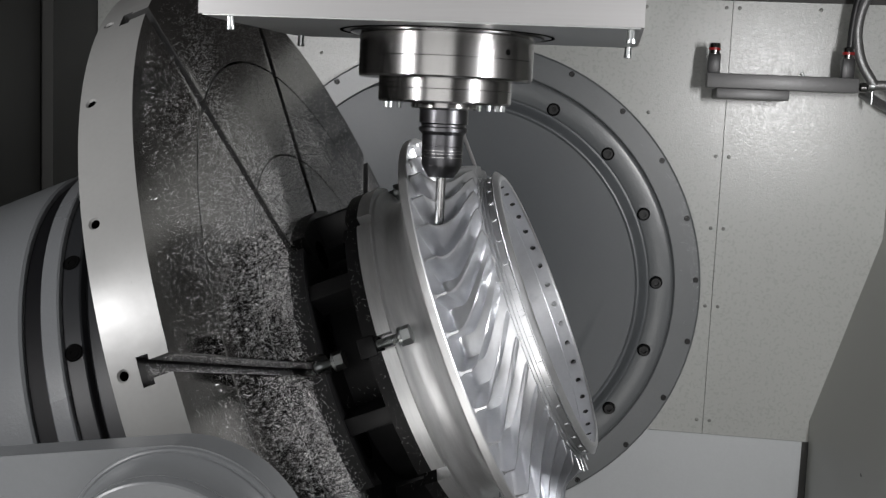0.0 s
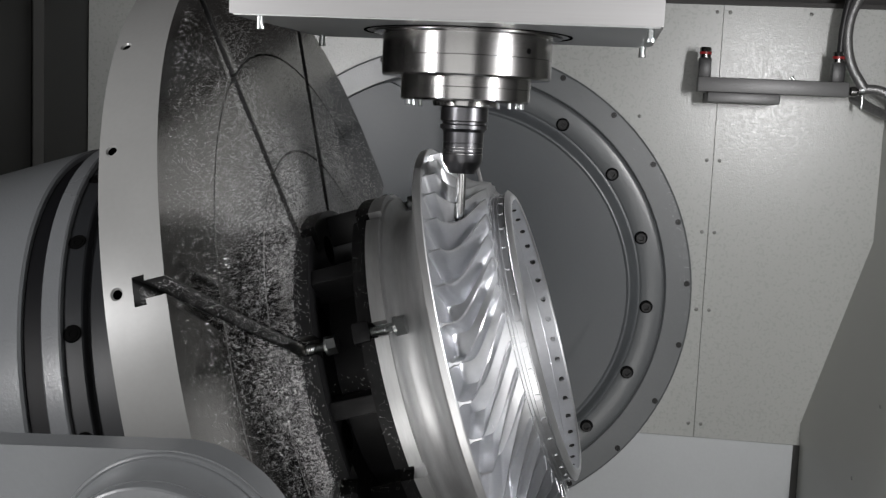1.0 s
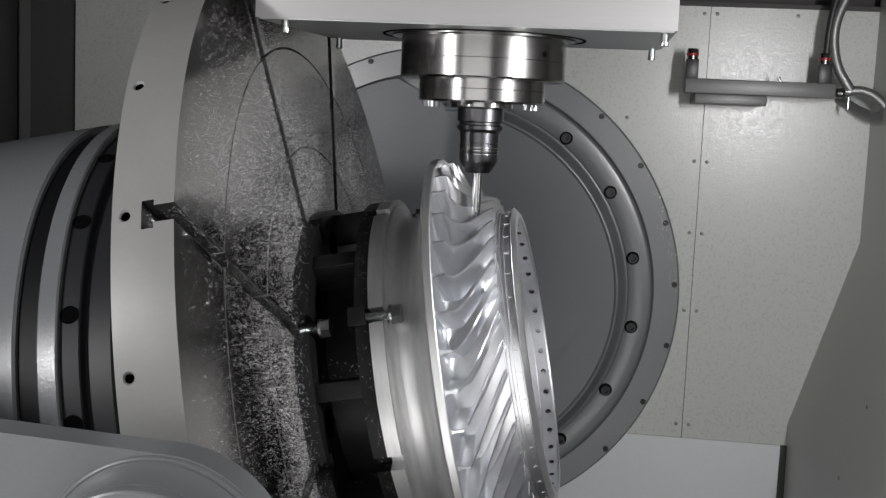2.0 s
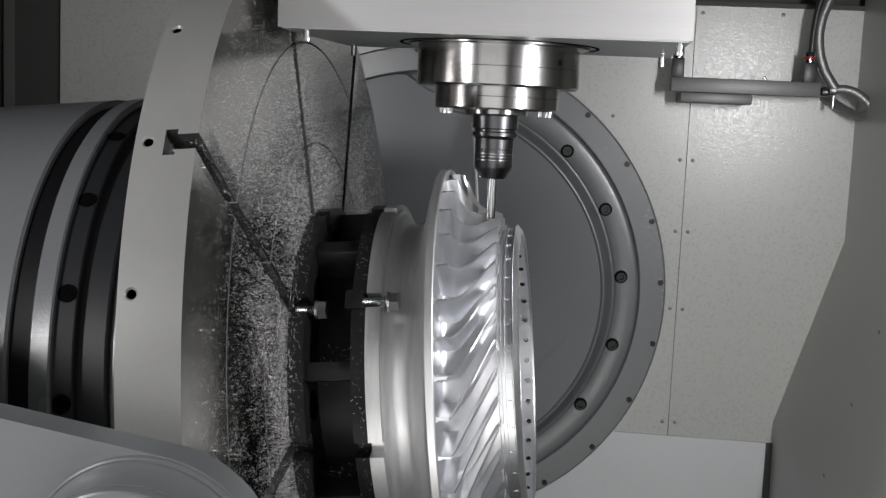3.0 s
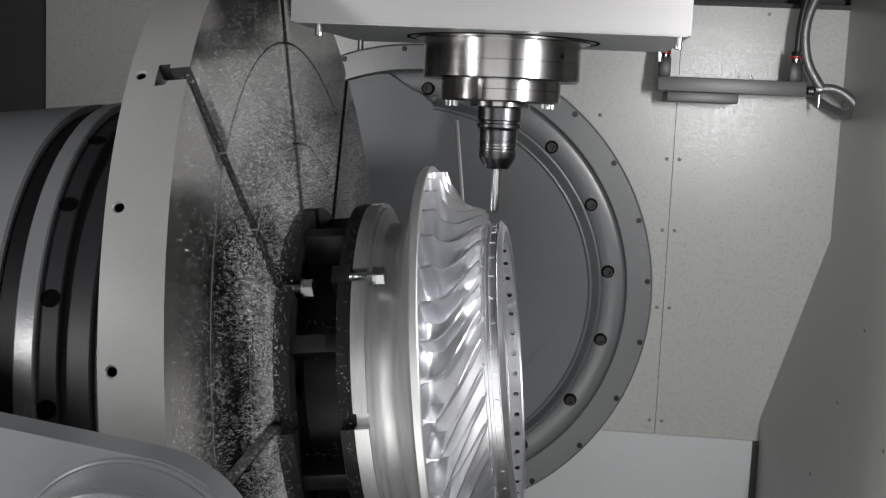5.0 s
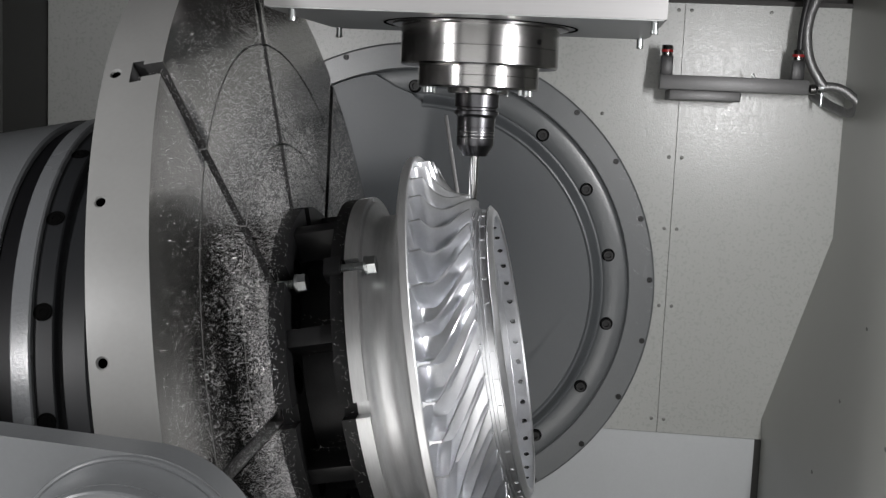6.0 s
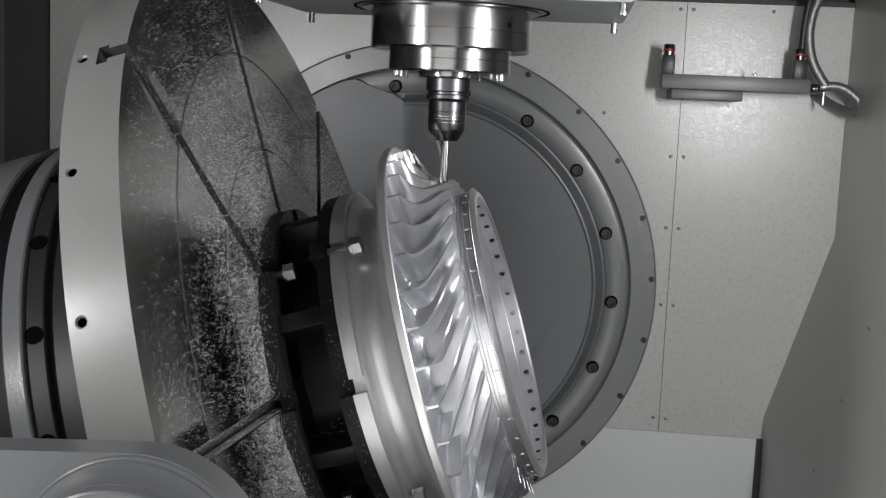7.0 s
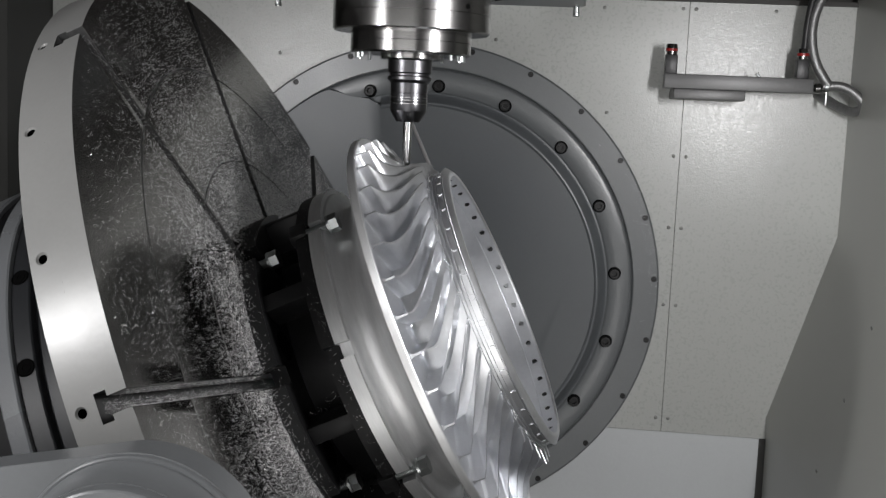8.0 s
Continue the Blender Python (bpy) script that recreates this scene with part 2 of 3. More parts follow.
# Unseen panel, darkened so that polished metal reflects less.
wall_box("wall_right_front", "unseen front side panel, made near-black to keep reflections dark", box(.90, .94, -2.95, -.85, -1.0, 1.3), "wall_dark")
# Both left panels carry their shade in the paint colour.
wall_box("wall_left", "side panel of the enclosure, its shade put into near-black paint", box(-.93, -.88, -.176, .06, -1.0, 1.3), "wall_dark")
wall_box("wall_left_front", "sliding side panel of the enclosure, its shade put into near-black paint", box(-.96, -.905, -2.95, -.186, -1.0, 1.3), "wall_dark")
wall_box("wall_lower", "grey-blue painted lower back panel behind the swivel plate", box(-.95, .783, BACK + .003, BACK + .03, -.95, -.3135), "chute")
# Dark strip stands in for the shade of an open gap.
wall_box("trim_corner", "strip set in the gap beside the lower back panel, dark for its shade", box(.784, .80, BACK + .012, BACK + .03, -.95, -.3135), "wall_dark", "trim")
# Unseen; darkened for contrast in the metal's reflections.
wall_box("floor", "unseen machine bed floor, near-black to keep metal reflections dark", box(-1.0, 1.0, -2.95, .06, -.90, -.85), "wall_dark", "floor")
# Unseen; only closes the enclosure overhead.
wall_box("ceiling", "unseen near-black ceiling added to close the enclosure", box(-1.0, 1.0, -2.95, .13, 1.3, 1.34), "soffit", "ceiling")
# Solid panel added behind the camera; no light passes through it.
door_window = tagged(new("window_1"), "dark panel standing in for an unseen door window, lit by a lamp before it", "window", kind="structure")
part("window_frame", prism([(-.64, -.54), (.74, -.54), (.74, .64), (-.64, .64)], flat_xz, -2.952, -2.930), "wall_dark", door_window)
# Unseen wall, serves as a reflector for faces towards the camera.
wall_box("wall_front", "unseen enclosure front wall, warm and pale to bounce light onto the machine", box(-1.0, 1.0, -2.99, -2.95, -.9, 1.3), "front")

# fixed cover ring round the swivel plate
cover_ring = thing("cover_ring", "dark grey enamelled cover ring screwed to the back wall", "cover ring")
part("ring", lathe([(BACK + .005, .537), (.012, .537), (.008, .533), (.008, .482), (.012, .478), (BACK + .005, .478)], 160, axis_y), "ring", cover_ring)
cs = part("screw", socket_screw(.0062, .003), "screw", cover_ring)
place_copies(cs, [pose(.526 * math.cos(radians(4.1 + 15 * k)), .008, .526 * math.sin(radians(4.1 + 15 * k)), 90) for k in range(24)])

# ---- swivel unit: plate, arms, rotary drive ----
swivel_unit = thing("swivel_unit", "slate grey swivelling machine unit carrying a rotary table", "swivel unit")
part("base_plate", lathe([(.03, .476), (.010, .476), (.0045, .4745), (.0012, .4710), (.0, .4660), (.0, .0)], 160, axis_y), "bead", swivel_unit)
out = [(.4000, radians(a)) for a in range(-81, 79, 3)]
out += [(.408, radians(79.5)), (.426, radians(81)), (.436, radians(86)), (.455, radians(88.5)), (.474, radians(91))] + [(.474, radians(a)) for a in range(94, 268, 3)] + [(.455, radians(271.5)), (.436, radians(274)), (.426, radians(278))]
part("raised_plate", prism(out, axis_y, .002, -.024, bevel=.003), "plate", swivel_unit)
part("plate_bead", lathe([(-.0235, .3940), (-.0262, .3962), (-.0278, .3992), (-.0274, .4020), (-.0245, .4042)], 120, axis_y, a0=radians(-81), a1=radians(78)), "bead", swivel_unit)
part("plate_slope", lathe([(-.0250, .4038), (-.0150, .4098), (-.0060, .4150), (-.0012, .4200), (-.0006, .4225)], 120, axis_y, a0=radians(-81), a1=radians(78)), "plate", swivel_unit)
part("ring_face", lathe([(.0005, .4235), (-.0030, .4262), (-.0044, .4290), (-.0044, .4698), (-.0036, .4728), (-.0016, .4754), (.0020, .4770), (.006, .4772)], 160, axis_y), "ring", swivel_unit)
plate_bolt = part("plate_bolt", socket_screw(.0115, .012), "screw", swivel_unit)
# Black disc under each bolt paints the shade of its recess.
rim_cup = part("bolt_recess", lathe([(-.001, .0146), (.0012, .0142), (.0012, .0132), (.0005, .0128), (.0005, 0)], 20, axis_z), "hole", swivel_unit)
ring_spots = [(.44 * math.cos(.7084 - k * radians(20)), .44 * math.sin(.7084 - k * radians(20))) for k in range(-2, 7)]
place_copies(plate_bolt, [pose(x, -.0040, z, 90) for x, z in ring_spots])
place_copies(rim_cup, [pose(x, -.0042, z, 90) for x, z in ring_spots])
part("edge_strip", box(.1280, .1360, -.0262, -.0235, -.34, .36, .0010), "brushed", swivel_unit)
part("arm", box(-.62, -.30, -.70, -.0235, -.36, .30, .02), "paint", swivel_unit)
drive = lathe([(-.78, 0), (-.78, .412), (-.290, .412), (-.287, .409), (-.287, .398)], 128)
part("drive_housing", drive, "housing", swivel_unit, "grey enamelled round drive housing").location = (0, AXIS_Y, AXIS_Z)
part("seal_band", lathe([(-.290, .4035), (-.259, .4035)], 128), "seal", swivel_unit).location = (0, AXIS_Y, AXIS_Z)
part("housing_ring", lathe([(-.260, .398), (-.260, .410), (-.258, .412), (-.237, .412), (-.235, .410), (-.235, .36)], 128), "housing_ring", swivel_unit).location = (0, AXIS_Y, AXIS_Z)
# The narrow black step also stands in for the flange's shadow on the neck.
part("bolt_flange", lathe([(-.2355, .404), (-.214, .4005), (-.2125, .3985), (-.2125, .388), (-.182, .386), (-.180, .384), (-.180, .372)], 128), "flange", swivel_unit).location = (0, AXIS_Y, AXIS_Z)
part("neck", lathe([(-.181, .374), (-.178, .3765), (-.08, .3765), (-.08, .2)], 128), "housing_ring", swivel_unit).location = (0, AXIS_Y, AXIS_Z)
flange_spots = [Matrix.Translation((-.2245, AXIS_Y, AXIS_Z)) @ pose(0, 0, 0, 18 * k + 9) @ pose(0, 0, .4025, 0, 6.6, 0) for k in range(20)]
# Recesses and their screws are black for the shade they lie in.
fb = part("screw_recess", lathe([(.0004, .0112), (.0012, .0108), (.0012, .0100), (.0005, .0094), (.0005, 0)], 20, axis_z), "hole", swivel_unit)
place_copies(fb, flange_spots)
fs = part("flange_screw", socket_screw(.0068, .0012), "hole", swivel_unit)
place_copies(fs, flange_spots)
# front bearing arm, rounded about the swivel axis; its left part is unseen
arm_out = [(.1045 * math.cos(radians(a)), .1045 * math.sin(radians(a))) for a in range(-95, 77, 4)]
# The rise at the left is added to cast a shadow on the housing.
arm_out += [(-.15, .146), (-.30, .185), (-.36, .24), (-.42, .295), (-.475, .322), (-.80, .330), (-.80, -.40), (-.42, -.30), (-.10, -.125)]
part("bearing_arm", prism(arm_out, flat_xz, -1.637, -1.672, bevel=.006), "paint", swivel_unit, "grey enamelled front bearing arm with rounded end")
part("bearing_boss", lathe([(-1.665, .1035), (-1.6735, .1030), (-1.6755, .1022), (-1.6765, .1008), (-1.6760, .0990), (-1.6790, .0965), (-1.6900, .0925), (-1.7060, .0905), (-1.7060, .05)], 120, axis_y), "paint", swivel_unit)
part("bearing_cap", lathe([(-1.7055, .0895), (-1.7150, .0895), (-1.7172, .0885), (-1.7182, .0868), (-1.7180, .0850), (-1.7175, .0)], 96, axis_y), "paint", swivel_unit)
part("arm_root", box(-.80, -.52, -1.64, -.80, -.30, .22, .02), "paint", swivel_unit)

# rotary table with T-slots
TABLE_R, FACE = .610, -.009
SLOTS = [radians(165.7 + 45 * k) for k in range(8)]
rotary_table = new("rotary_table")
rotary_table.parent = swivel_unit
rotary_table["label"] = "round steel rotary table with radial T-slots, strewn with chips"
band = part("rim_band", holed_band(TABLE_R, -.073, -.0425, 24, radians(135.5), -.0595, .0048, .02, sink=1.38), ["rim", "hole"], rotary_table)
# Faces inside the rim holes get the painted shade.
for p in band.data.polygons:
    if math.hypot(p.center.y, p.center.z) < TABLE_R - .0045:
        p.material_index = 1
part("table_core", lathe([(-.073, 0), (-.073, TABLE_R), (-.0735, TABLE_R - .003), (-.0735, .1)], 120), "rim", rotary_table)
# The floor's shade is in its dark steel colour.
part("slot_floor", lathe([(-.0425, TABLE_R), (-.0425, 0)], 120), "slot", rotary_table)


def sector(k, r1, r2, width, h0, h1, bm, bevel=0.0):
    a, b = SLOTS[k], SLOTS[k] + radians(45)
    w = width / 2
    arc2 = [a + math.asin(w / r2) + (b - a - 2 * math.asin(w / r2)) * i / 44 for i in range(45)]
    arc1 = [a + math.asin(w / r1) + (b - a - 2 * math.asin(w / r1)) * i / 44 for i in range(45)]
    prism([(r2, x) for x in arc2] + [(r1, x) for x in reversed(arc1)], axis_x, h0, h1, bm, bevel)


for k in range(8):
    bm = bmesh.new()
    sector(k, .06, TABLE_R, .030, -.0425, -.0300, bm)
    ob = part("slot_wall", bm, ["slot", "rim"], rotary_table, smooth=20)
    # Slot-facing sides keep the painted shade; outer faces become rim.
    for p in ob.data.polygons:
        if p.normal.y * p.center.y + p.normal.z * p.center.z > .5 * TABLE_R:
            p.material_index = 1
    for r1, r2 in ((.06, .3346), (.3378, .4746), (.4778, TABLE_R)):
        bm = bmesh.new()
        sector(k, r1, r2, .018, -.0300, FACE, bm, .0012 if r2 == TABLE_R else 0)
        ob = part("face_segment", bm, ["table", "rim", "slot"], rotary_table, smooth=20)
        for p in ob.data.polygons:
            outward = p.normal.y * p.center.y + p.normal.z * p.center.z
            # Sides towards the slots take the steel with shade in its colour.
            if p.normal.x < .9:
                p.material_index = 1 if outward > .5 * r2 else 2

# ---- fixture on the table ----
fixture = thing("clamping_fixture", "black oxide steel clamping fixture bolted to the rotary table", "fixture")
part("drum", lathe([(.010, .150), (.074, .150), (.074, .165), (.010, .165)], 64, closed=True), "black", fixture)
# No hole is cut; a black disc stands in for its shade.
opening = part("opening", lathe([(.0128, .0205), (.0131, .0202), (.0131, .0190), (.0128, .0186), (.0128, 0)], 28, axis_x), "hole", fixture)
place_copies(opening, [pose(0, 0, 0, 199.0 - 90 + 45 * k) @ Matrix.Translation((0, 0, .1935)) for k in range(8)])
spacer = part("spacer_block", box(.0115, .0730, -.012, .012, .190, .234, .002), "black", fixture)
place_copies(spacer, [pose(0, 0, 0, 186.7 - 90 + 45 * k) for k in range(8)])


def notched_ring(r_in, r_out, h0, h1, notch_r, width, bm=None):
    """A ring with eight open notches at its rim."""
    pts = []
    for k in range(8):
        a = radians(165.5 + 45 * k)
        d, e = math.asin(width / 2 / r_out), math.asin(width / 2 / notch_r)
        pts += [(r_out, a - d), (notch_r, a - e), (notch_r, a + e), (r_out, a + d)]
        pts += [(r_out, a + d + (radians(45) - 2 * d) * i / 12) for i in range(1, 12)]
    bm = bm or bmesh.new()
    inner = [(r_in, b) for _, b in pts]
    n = len(pts)
    v = [[bm.verts.new(axis_x(h, *p)) for p in row] for h, row in ((h0, pts), (h1, pts), (h1, inner), (h0, inner))]
    for s in range(4):
        p, q_ = v[s], v[(s + 1) % 4]
        for k in range(n):
            j = (k + 1) % n
            bm.faces.new((p[k], p[j], q_[j], q_[k]))
    return bm


part("base_plate", notched_ring(.10, .2425, FACE, .0125, .214, .026), "black", fixture)
part("top_plate", notched_ring(.12, .2430, .0722, .0896, .223, .020), "black", fixture)
part("clamp_ring", notched_ring(.19, .2430, .0900, .1080, .223, .020), "alu_turned", fixture, "bright turned aluminium clamping ring")
part("ring_lip", lathe([(.1080, .19), (.1080, .2360), (.1112, .2348), (.1128, .2320), (.1128, .19)], 120, closed=True), "alu_turned", fixture)


def clamp_bolt(parent, h_end, length, radius, angle, name="clamp_bolt"):
    """Hex bolt along the table's axis, its head at h_end."""
    m_ = pose(0, 0, 0, math.degrees(angle) - 90)
    b = part(name, lathe([(h_end - length, 0), (h_end - length, .0055)] + [(h_end - length + .0012 * i, .0055 if i % 2 else .0063) for i in range(1, int(length / .0012))] + [(h_end, .0055)], 14), "zinc", parent)
    b.matrix_local = m_ @ Matrix.Translation((0, 0, radius))
    part("head", hex_prism(.0215, h_end - .0005, h_end + .0105, axis_x), "zinc", b, smooth=20)
    part("washer", lathe([(h_end - .004, .005), (h_end - .004, .0125), (h_end - .0005, .0125), (h_end - .0005, .005)], 20, closed=True), "zinc", b)
    return b


for k in range(4):
    a = radians(165.5 + 90 * k)
    clamp_bolt(fixture, .1205, .056, .2360, a)
    lug = part("t_lug", box(.064, .086, -.013, .013, .224, .248, .0015), "black", fixture)
    lug.matrix_local = pose(0, 0, 0, math.degrees(a) - 90)
    clamp_bolt(fixture, .0245, .030, .2185, a, "base_bolt")

# ---- the bladed wheel ----
wheel = thing("bladed_wheel", "bright milled aluminium compressor wheel with curved blades, clamped on the fixture", "impeller")
body = [(.1130, .12), (.1130, .2290), (.1136, .2235), (.1152, .2185), (.1180, .2152), (.1215, .2137), (.136, .2137), (.141, .2155), (.147, .222), (.152, .2335), (.158, .252), (.164, .274), (.1685, .288), (.1712, .291), (.1798, .291), (.1812, .2895),
        (.1812, .2250), (.1816, .2210), (.1828, .2178), (.1850, .2160), (.1890, .2146), (.1950, .2130), (.203, .2108), (.212, .2082), (.226, .2048), (.240, .2038), (.2497, .2040),
        (.2497, .2064), (.2506, .2064), (.2508, .2020), (.2540, .2020), (.2542, .2050), (.2549, .2050), (.2551, .2015), (.2588, .2015), (.2590, .2044), (.2596, .2044), (.2598, .2020), (.2672, .2020), (.2674, .2056), (.2682, .2056), (.2684, .2025), (.2696, .2025), (.2700, .2072), (.2708, .2078), (.2752, .2020), (.2768, .1995), (.2772, .1980), (.2772, .1935), (.2765, .1925), (.2740, .1920)]
turned = [p for p in body if p[0] <= .1813 and (p[0] < .18 or p[1] > .2885)]
part("flange_body", lathe(turned, 180), "alu_turned", wheel, "smoothly turned back flange")
part("hub", lathe(body[body.index((.1812, .2895)):], 180), "alu", wheel)
bore_band = part("bore_band", holed_band(.1920, .2550, .2740, 37, radians(3.64), .2655, .0040, -.008, cap=False), ["alu", "slot"], wheel)
# Insides of the bore holes are coloured dark for their shade.
for p in bore_band.data.polygons:
    if math.hypot(p.center.y, p.center.z) > .1930:
        p.material_index = 1
part("bore", lathe([(.2550, .1920), (.2546, .1900), (.20, .187), (.14, .184), (.14, .05), (.13, 0)], 120), "alu", wheel)
plug = part("plug", lathe([(-.001, .0042), (.0006, .0042), (.001, .0038), (.001, 0)], 14, axis_z), "alu", wheel)
place_copies(plug, [pose(0, 0, 0, 179.9 - 90 + k * 360 / 37) @ Matrix.Translation((.2637, 0, .2024)) for k in range(37)])

CAMBER = [(.1800, 0), (.1955, 0), (.2000, -.2), (.2037, -1.0), (.2074, -2.4), (.2153, -5.3), (.2235, -8.9), (.2313, -12.6), (.2439, -18.7), (.2500, -21.7)]
TIPR = [(.1800, .2825), (.1970, .2825), (.1995, .2745), (.2037, .2640), (.2074, .2550), (.2110, .2485), (.2153, .2425), (.2200, .2372), (.2248, .2338), (.2313, .2308), (.2432, .2272), (.2500, .2245)]
HUBR = [(.1800, .225), (.1816, .2200), (.1828, .2168), (.1850, .2150), (.1890, .2136), (.1950, .2120), (.203, .2098), (.212, .2072), (.226, .2038), (.2500, .2030)]


LAND = [(.1800, .0015), (.1965, .0015), (.1985, .0010), (.2500, .0009)]      # half thickness at the tip


def at_h(table, h):
    return float(np.interp(h, [a for a, _ in table], [b for _, b in table]))


def smooth_at(table, h, w=.003):
    return sum(at_h(table, h + d * w) * g_ for d, g_ in ((-1, .2), (-.5, .2), (0, .2), (.5, .2), (1, .2)))


def blade_mesh():
    bm = bmesh.new()
    stations = [.1805, .1815, .1828, .1845, .1865, .189, .1915, .194, .1968, .1972, .1985, .2005, .2025, .2045, .2065, .209, .212, .215, .218, .221, .224, .227, .230, .234, .238, .242, .246, .2495]
    rows = []
    for h in stations:
        slope_ = radians(smooth_at(CAMBER, h + .002) - smooth_at(CAMBER, h - .002)) / .004
        a = radians(smooth_at(CAMBER, h))
        rt, rh = at_h(TIPR, h), at_h(HUBR, h)
        ring = []
        for side, order in ((1, (0, .04, .09, .16, .26, .45, .72, .97, 1)), (-1, (1, .97, .72, .45, .26, .16, .09, .04, 0))):
            for u in order:
                r = rh + (rt - rh) * u
                thick = at_h(LAND, h) + .0030 * (1 - u) ** 6 + .0040 * max(0, 1 - (h - .1805) / .006) ** 2
                if u == 1:
                    thick -= .0002
                lean = 0
                off = side * thick * math.sqrt(1 + (slope_ * r) ** 2) / r
                ring.append(bm.verts.new(axis_x(h, r, a + lean + off)))
        rows.append(ring)
    for p, q_ in zip(rows, rows[1:]):
        for k in range(len(p) - 1):
            bm.faces.new((p[k], p[k + 1], q_[k + 1], q_[k]))
    bm.faces.new(rows[0])
    bm.faces.new(rows[-1])
    return bm


blade = part("blade", blade_mesh(), "alu", wheel, smooth=40)
place_copies(blade, [pose(0, 0, 0, 179.8 + k * 360 / 37) for k in range(37)])

# burr needles standing out round part of the groove
rng_n = random.Random(11)
needle = part("burr_needle", lathe([(-.004, .0), (-.004, .0011), (.010, .0010), (.0165, .0008), (.0172, 0)], 8, axis_z), "alu", wheel)
place_copies(needle, [pose(0, 0, 0, 195.6 - 90 + k * 360 / 37) @ pose(.2512 + rng_n.uniform(-.0006, .0010), rng_n.uniform(-.0015, .0015), .2085 + rng_n.uniform(-.002, .004), rng_n.uniform(-7, 7), rng_n.uniform(-6, 6), 0) for k in range(17)])

# ---- spindle and tool ----
spindle_head = thing("spindle_head", "brushed aluminium spindle box with polished steel nose", "spindle head")
box_bm = prism([(-.262, -.190), (.244, -.190), (.244, .135), (.226, .155), (-.226, .155), (-.244, .135), (-.262, -.12)], flat_xy, .242, .80)
part("box", box_bm, "brushed", spindle_head, smooth=0)
part("underside", prism([(-.258, -.1865), (.2405, -.1865), (.2405, .134), (.225, .1515), (-.225, .1515), (-.2405, .134), (-.258, -.12)], flat_xy, .2405, .243), "under", spindle_head, smooth=0)
# Black ring painted in for the shaded gap round the nose.
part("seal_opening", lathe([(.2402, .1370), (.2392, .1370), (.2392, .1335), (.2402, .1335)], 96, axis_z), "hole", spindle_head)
part("nose_ring", lathe([(.25, .124), (.2375, .124), (.2360, .1115), (.2090, .1115), (.2085, .1110), (.2080, .1115), (.1850, .1115), (.1825, .109), (.1825, .07)], 128, axis_z), "steel", spindle_head)
part("lower_ring", lathe([(.1826, .0855), (.1700, .0855), (.1695, .0850), (.1690, .0855), (.1545, .0855), (.1520, .083), (.1520, .03)], 96, axis_z), "steel", spindle_head)
part("spindle_bore", lathe([(.1525, .043), (.1465, .043), (.1450, .041), (.1450, .02)], 64, axis_z), "steel", spindle_head)
pin = part("pin", lathe([(.1530, .0026), (.1450, .0026), (.1445, .0020), (.1445, 0)], 10, axis_z), "zinc", spindle_head)
place_copies(pin, [pose(0, 0, 0, 0, 0, a) @ Matrix.Translation((.076, 0, 0)) for a in (-170, -155, -145, -35, -22, -12, 10, 30, 150, 170, 60, 120)])
corner = part("corner_bolt", lathe([(.2420, .0045), (.2300, .0045), (.2300, .0052), (.2260, .0052), (.2255, .0045), (.2255, 0)], 12, axis_z), "zinc", spindle_head)
place_copies(corner, [pose(x, y, 0) for x, y in ((-.230, -.170), (-.230, .134), (.2306, -.170), (.2304, .134))])
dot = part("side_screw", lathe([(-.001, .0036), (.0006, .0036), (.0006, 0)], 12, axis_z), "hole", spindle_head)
dot.matrix_local = pose(.0858, -.0713, .2166, 90, 0, 50.3)

cutter = thing("milling_cutter", "dark steel tool holder with a slim carbide end mill", "milling tool")
part("tool_holder", lathe([(.1455, .0), (.1455, .0300), (.1440, .0315), (.1270, .0315), (.1255, .0285), (.1225, .0285), (.1212, .0315), (.1165, .0315), (.1150, .0290), (.1120, .0270), (.0990, .0268), (.0985, .0262), (.0975, .0262), (.0970, .0267),
      (.0865, .0266), (.0860, .0260), (.0850, .0260), (.0845, .0266), (.0740, .0264), (.0720, .0258), (.0600, .0185), (.0575, .0170), (.0570, .0060)], 64, axis_z), "holder", cutter)
ring_line = part("ring_line", lathe([(-.0005, .0262), (-.0004, .0270), (.0004, .0270), (.0005, .0262)], 48, axis_z), "carbide", cutter)
place_copies(ring_line, [pose(0, 0, z) for z in (.0835, .0880, .0920)])
part("end_mill", lathe([(.060, .0064), (.018, .0064), (.0175, .0060), (-.0005, .0060), (-.0035, .0052), (-.0050, .0030), (-.0050, 0)], 28, axis_z), "carbide", cutter)

# ---- tool setter on the back wall ----
setter = thing("laser_tool_setter", "dark anodised tool setting bracket with two red-banded posts on the wall", "tool setter")
part("bar", box(.512, .815, -.085, -.035, .454, .484, .002), "bracket", setter)
part("foot", box(.533, .680, -.080, BACK, .433, .454, .003), "bracket", setter)
for x in (.525, .793):
    post = part("post", box(x - .0125, x + .0125, -.074, -.046, .483, .524, .002), "post", setter)
    part("cap", lathe([(.520, .0115), (.531, .0115), (.531, .0120), (.543, .0120), (.546, .0105), (.546, .004), (.5445, 0)], 24, axis_z), "steel", post).location = (x, -.06, 0)
    part("red_band", lathe([(.5312, .0124), (.5365, .0124)], 24, axis_z), "red", post).location = (x, -.06, 0)
part("clamp_screw", lathe([(0, .0028), (.010, .0028), (.010, .0042), (.013, .0042), (.013, 0)], 12, axis_z), "zinc", setter).matrix_local = pose(.7105, -.06, .482, 0, -40, 0)
part("fitting", lathe([(.815, .006), (.822, .011), (.832, .011), (.836, .007), (.846, .007)], 16, axis_x), "steel", setter).location = (0, -.06, .466)


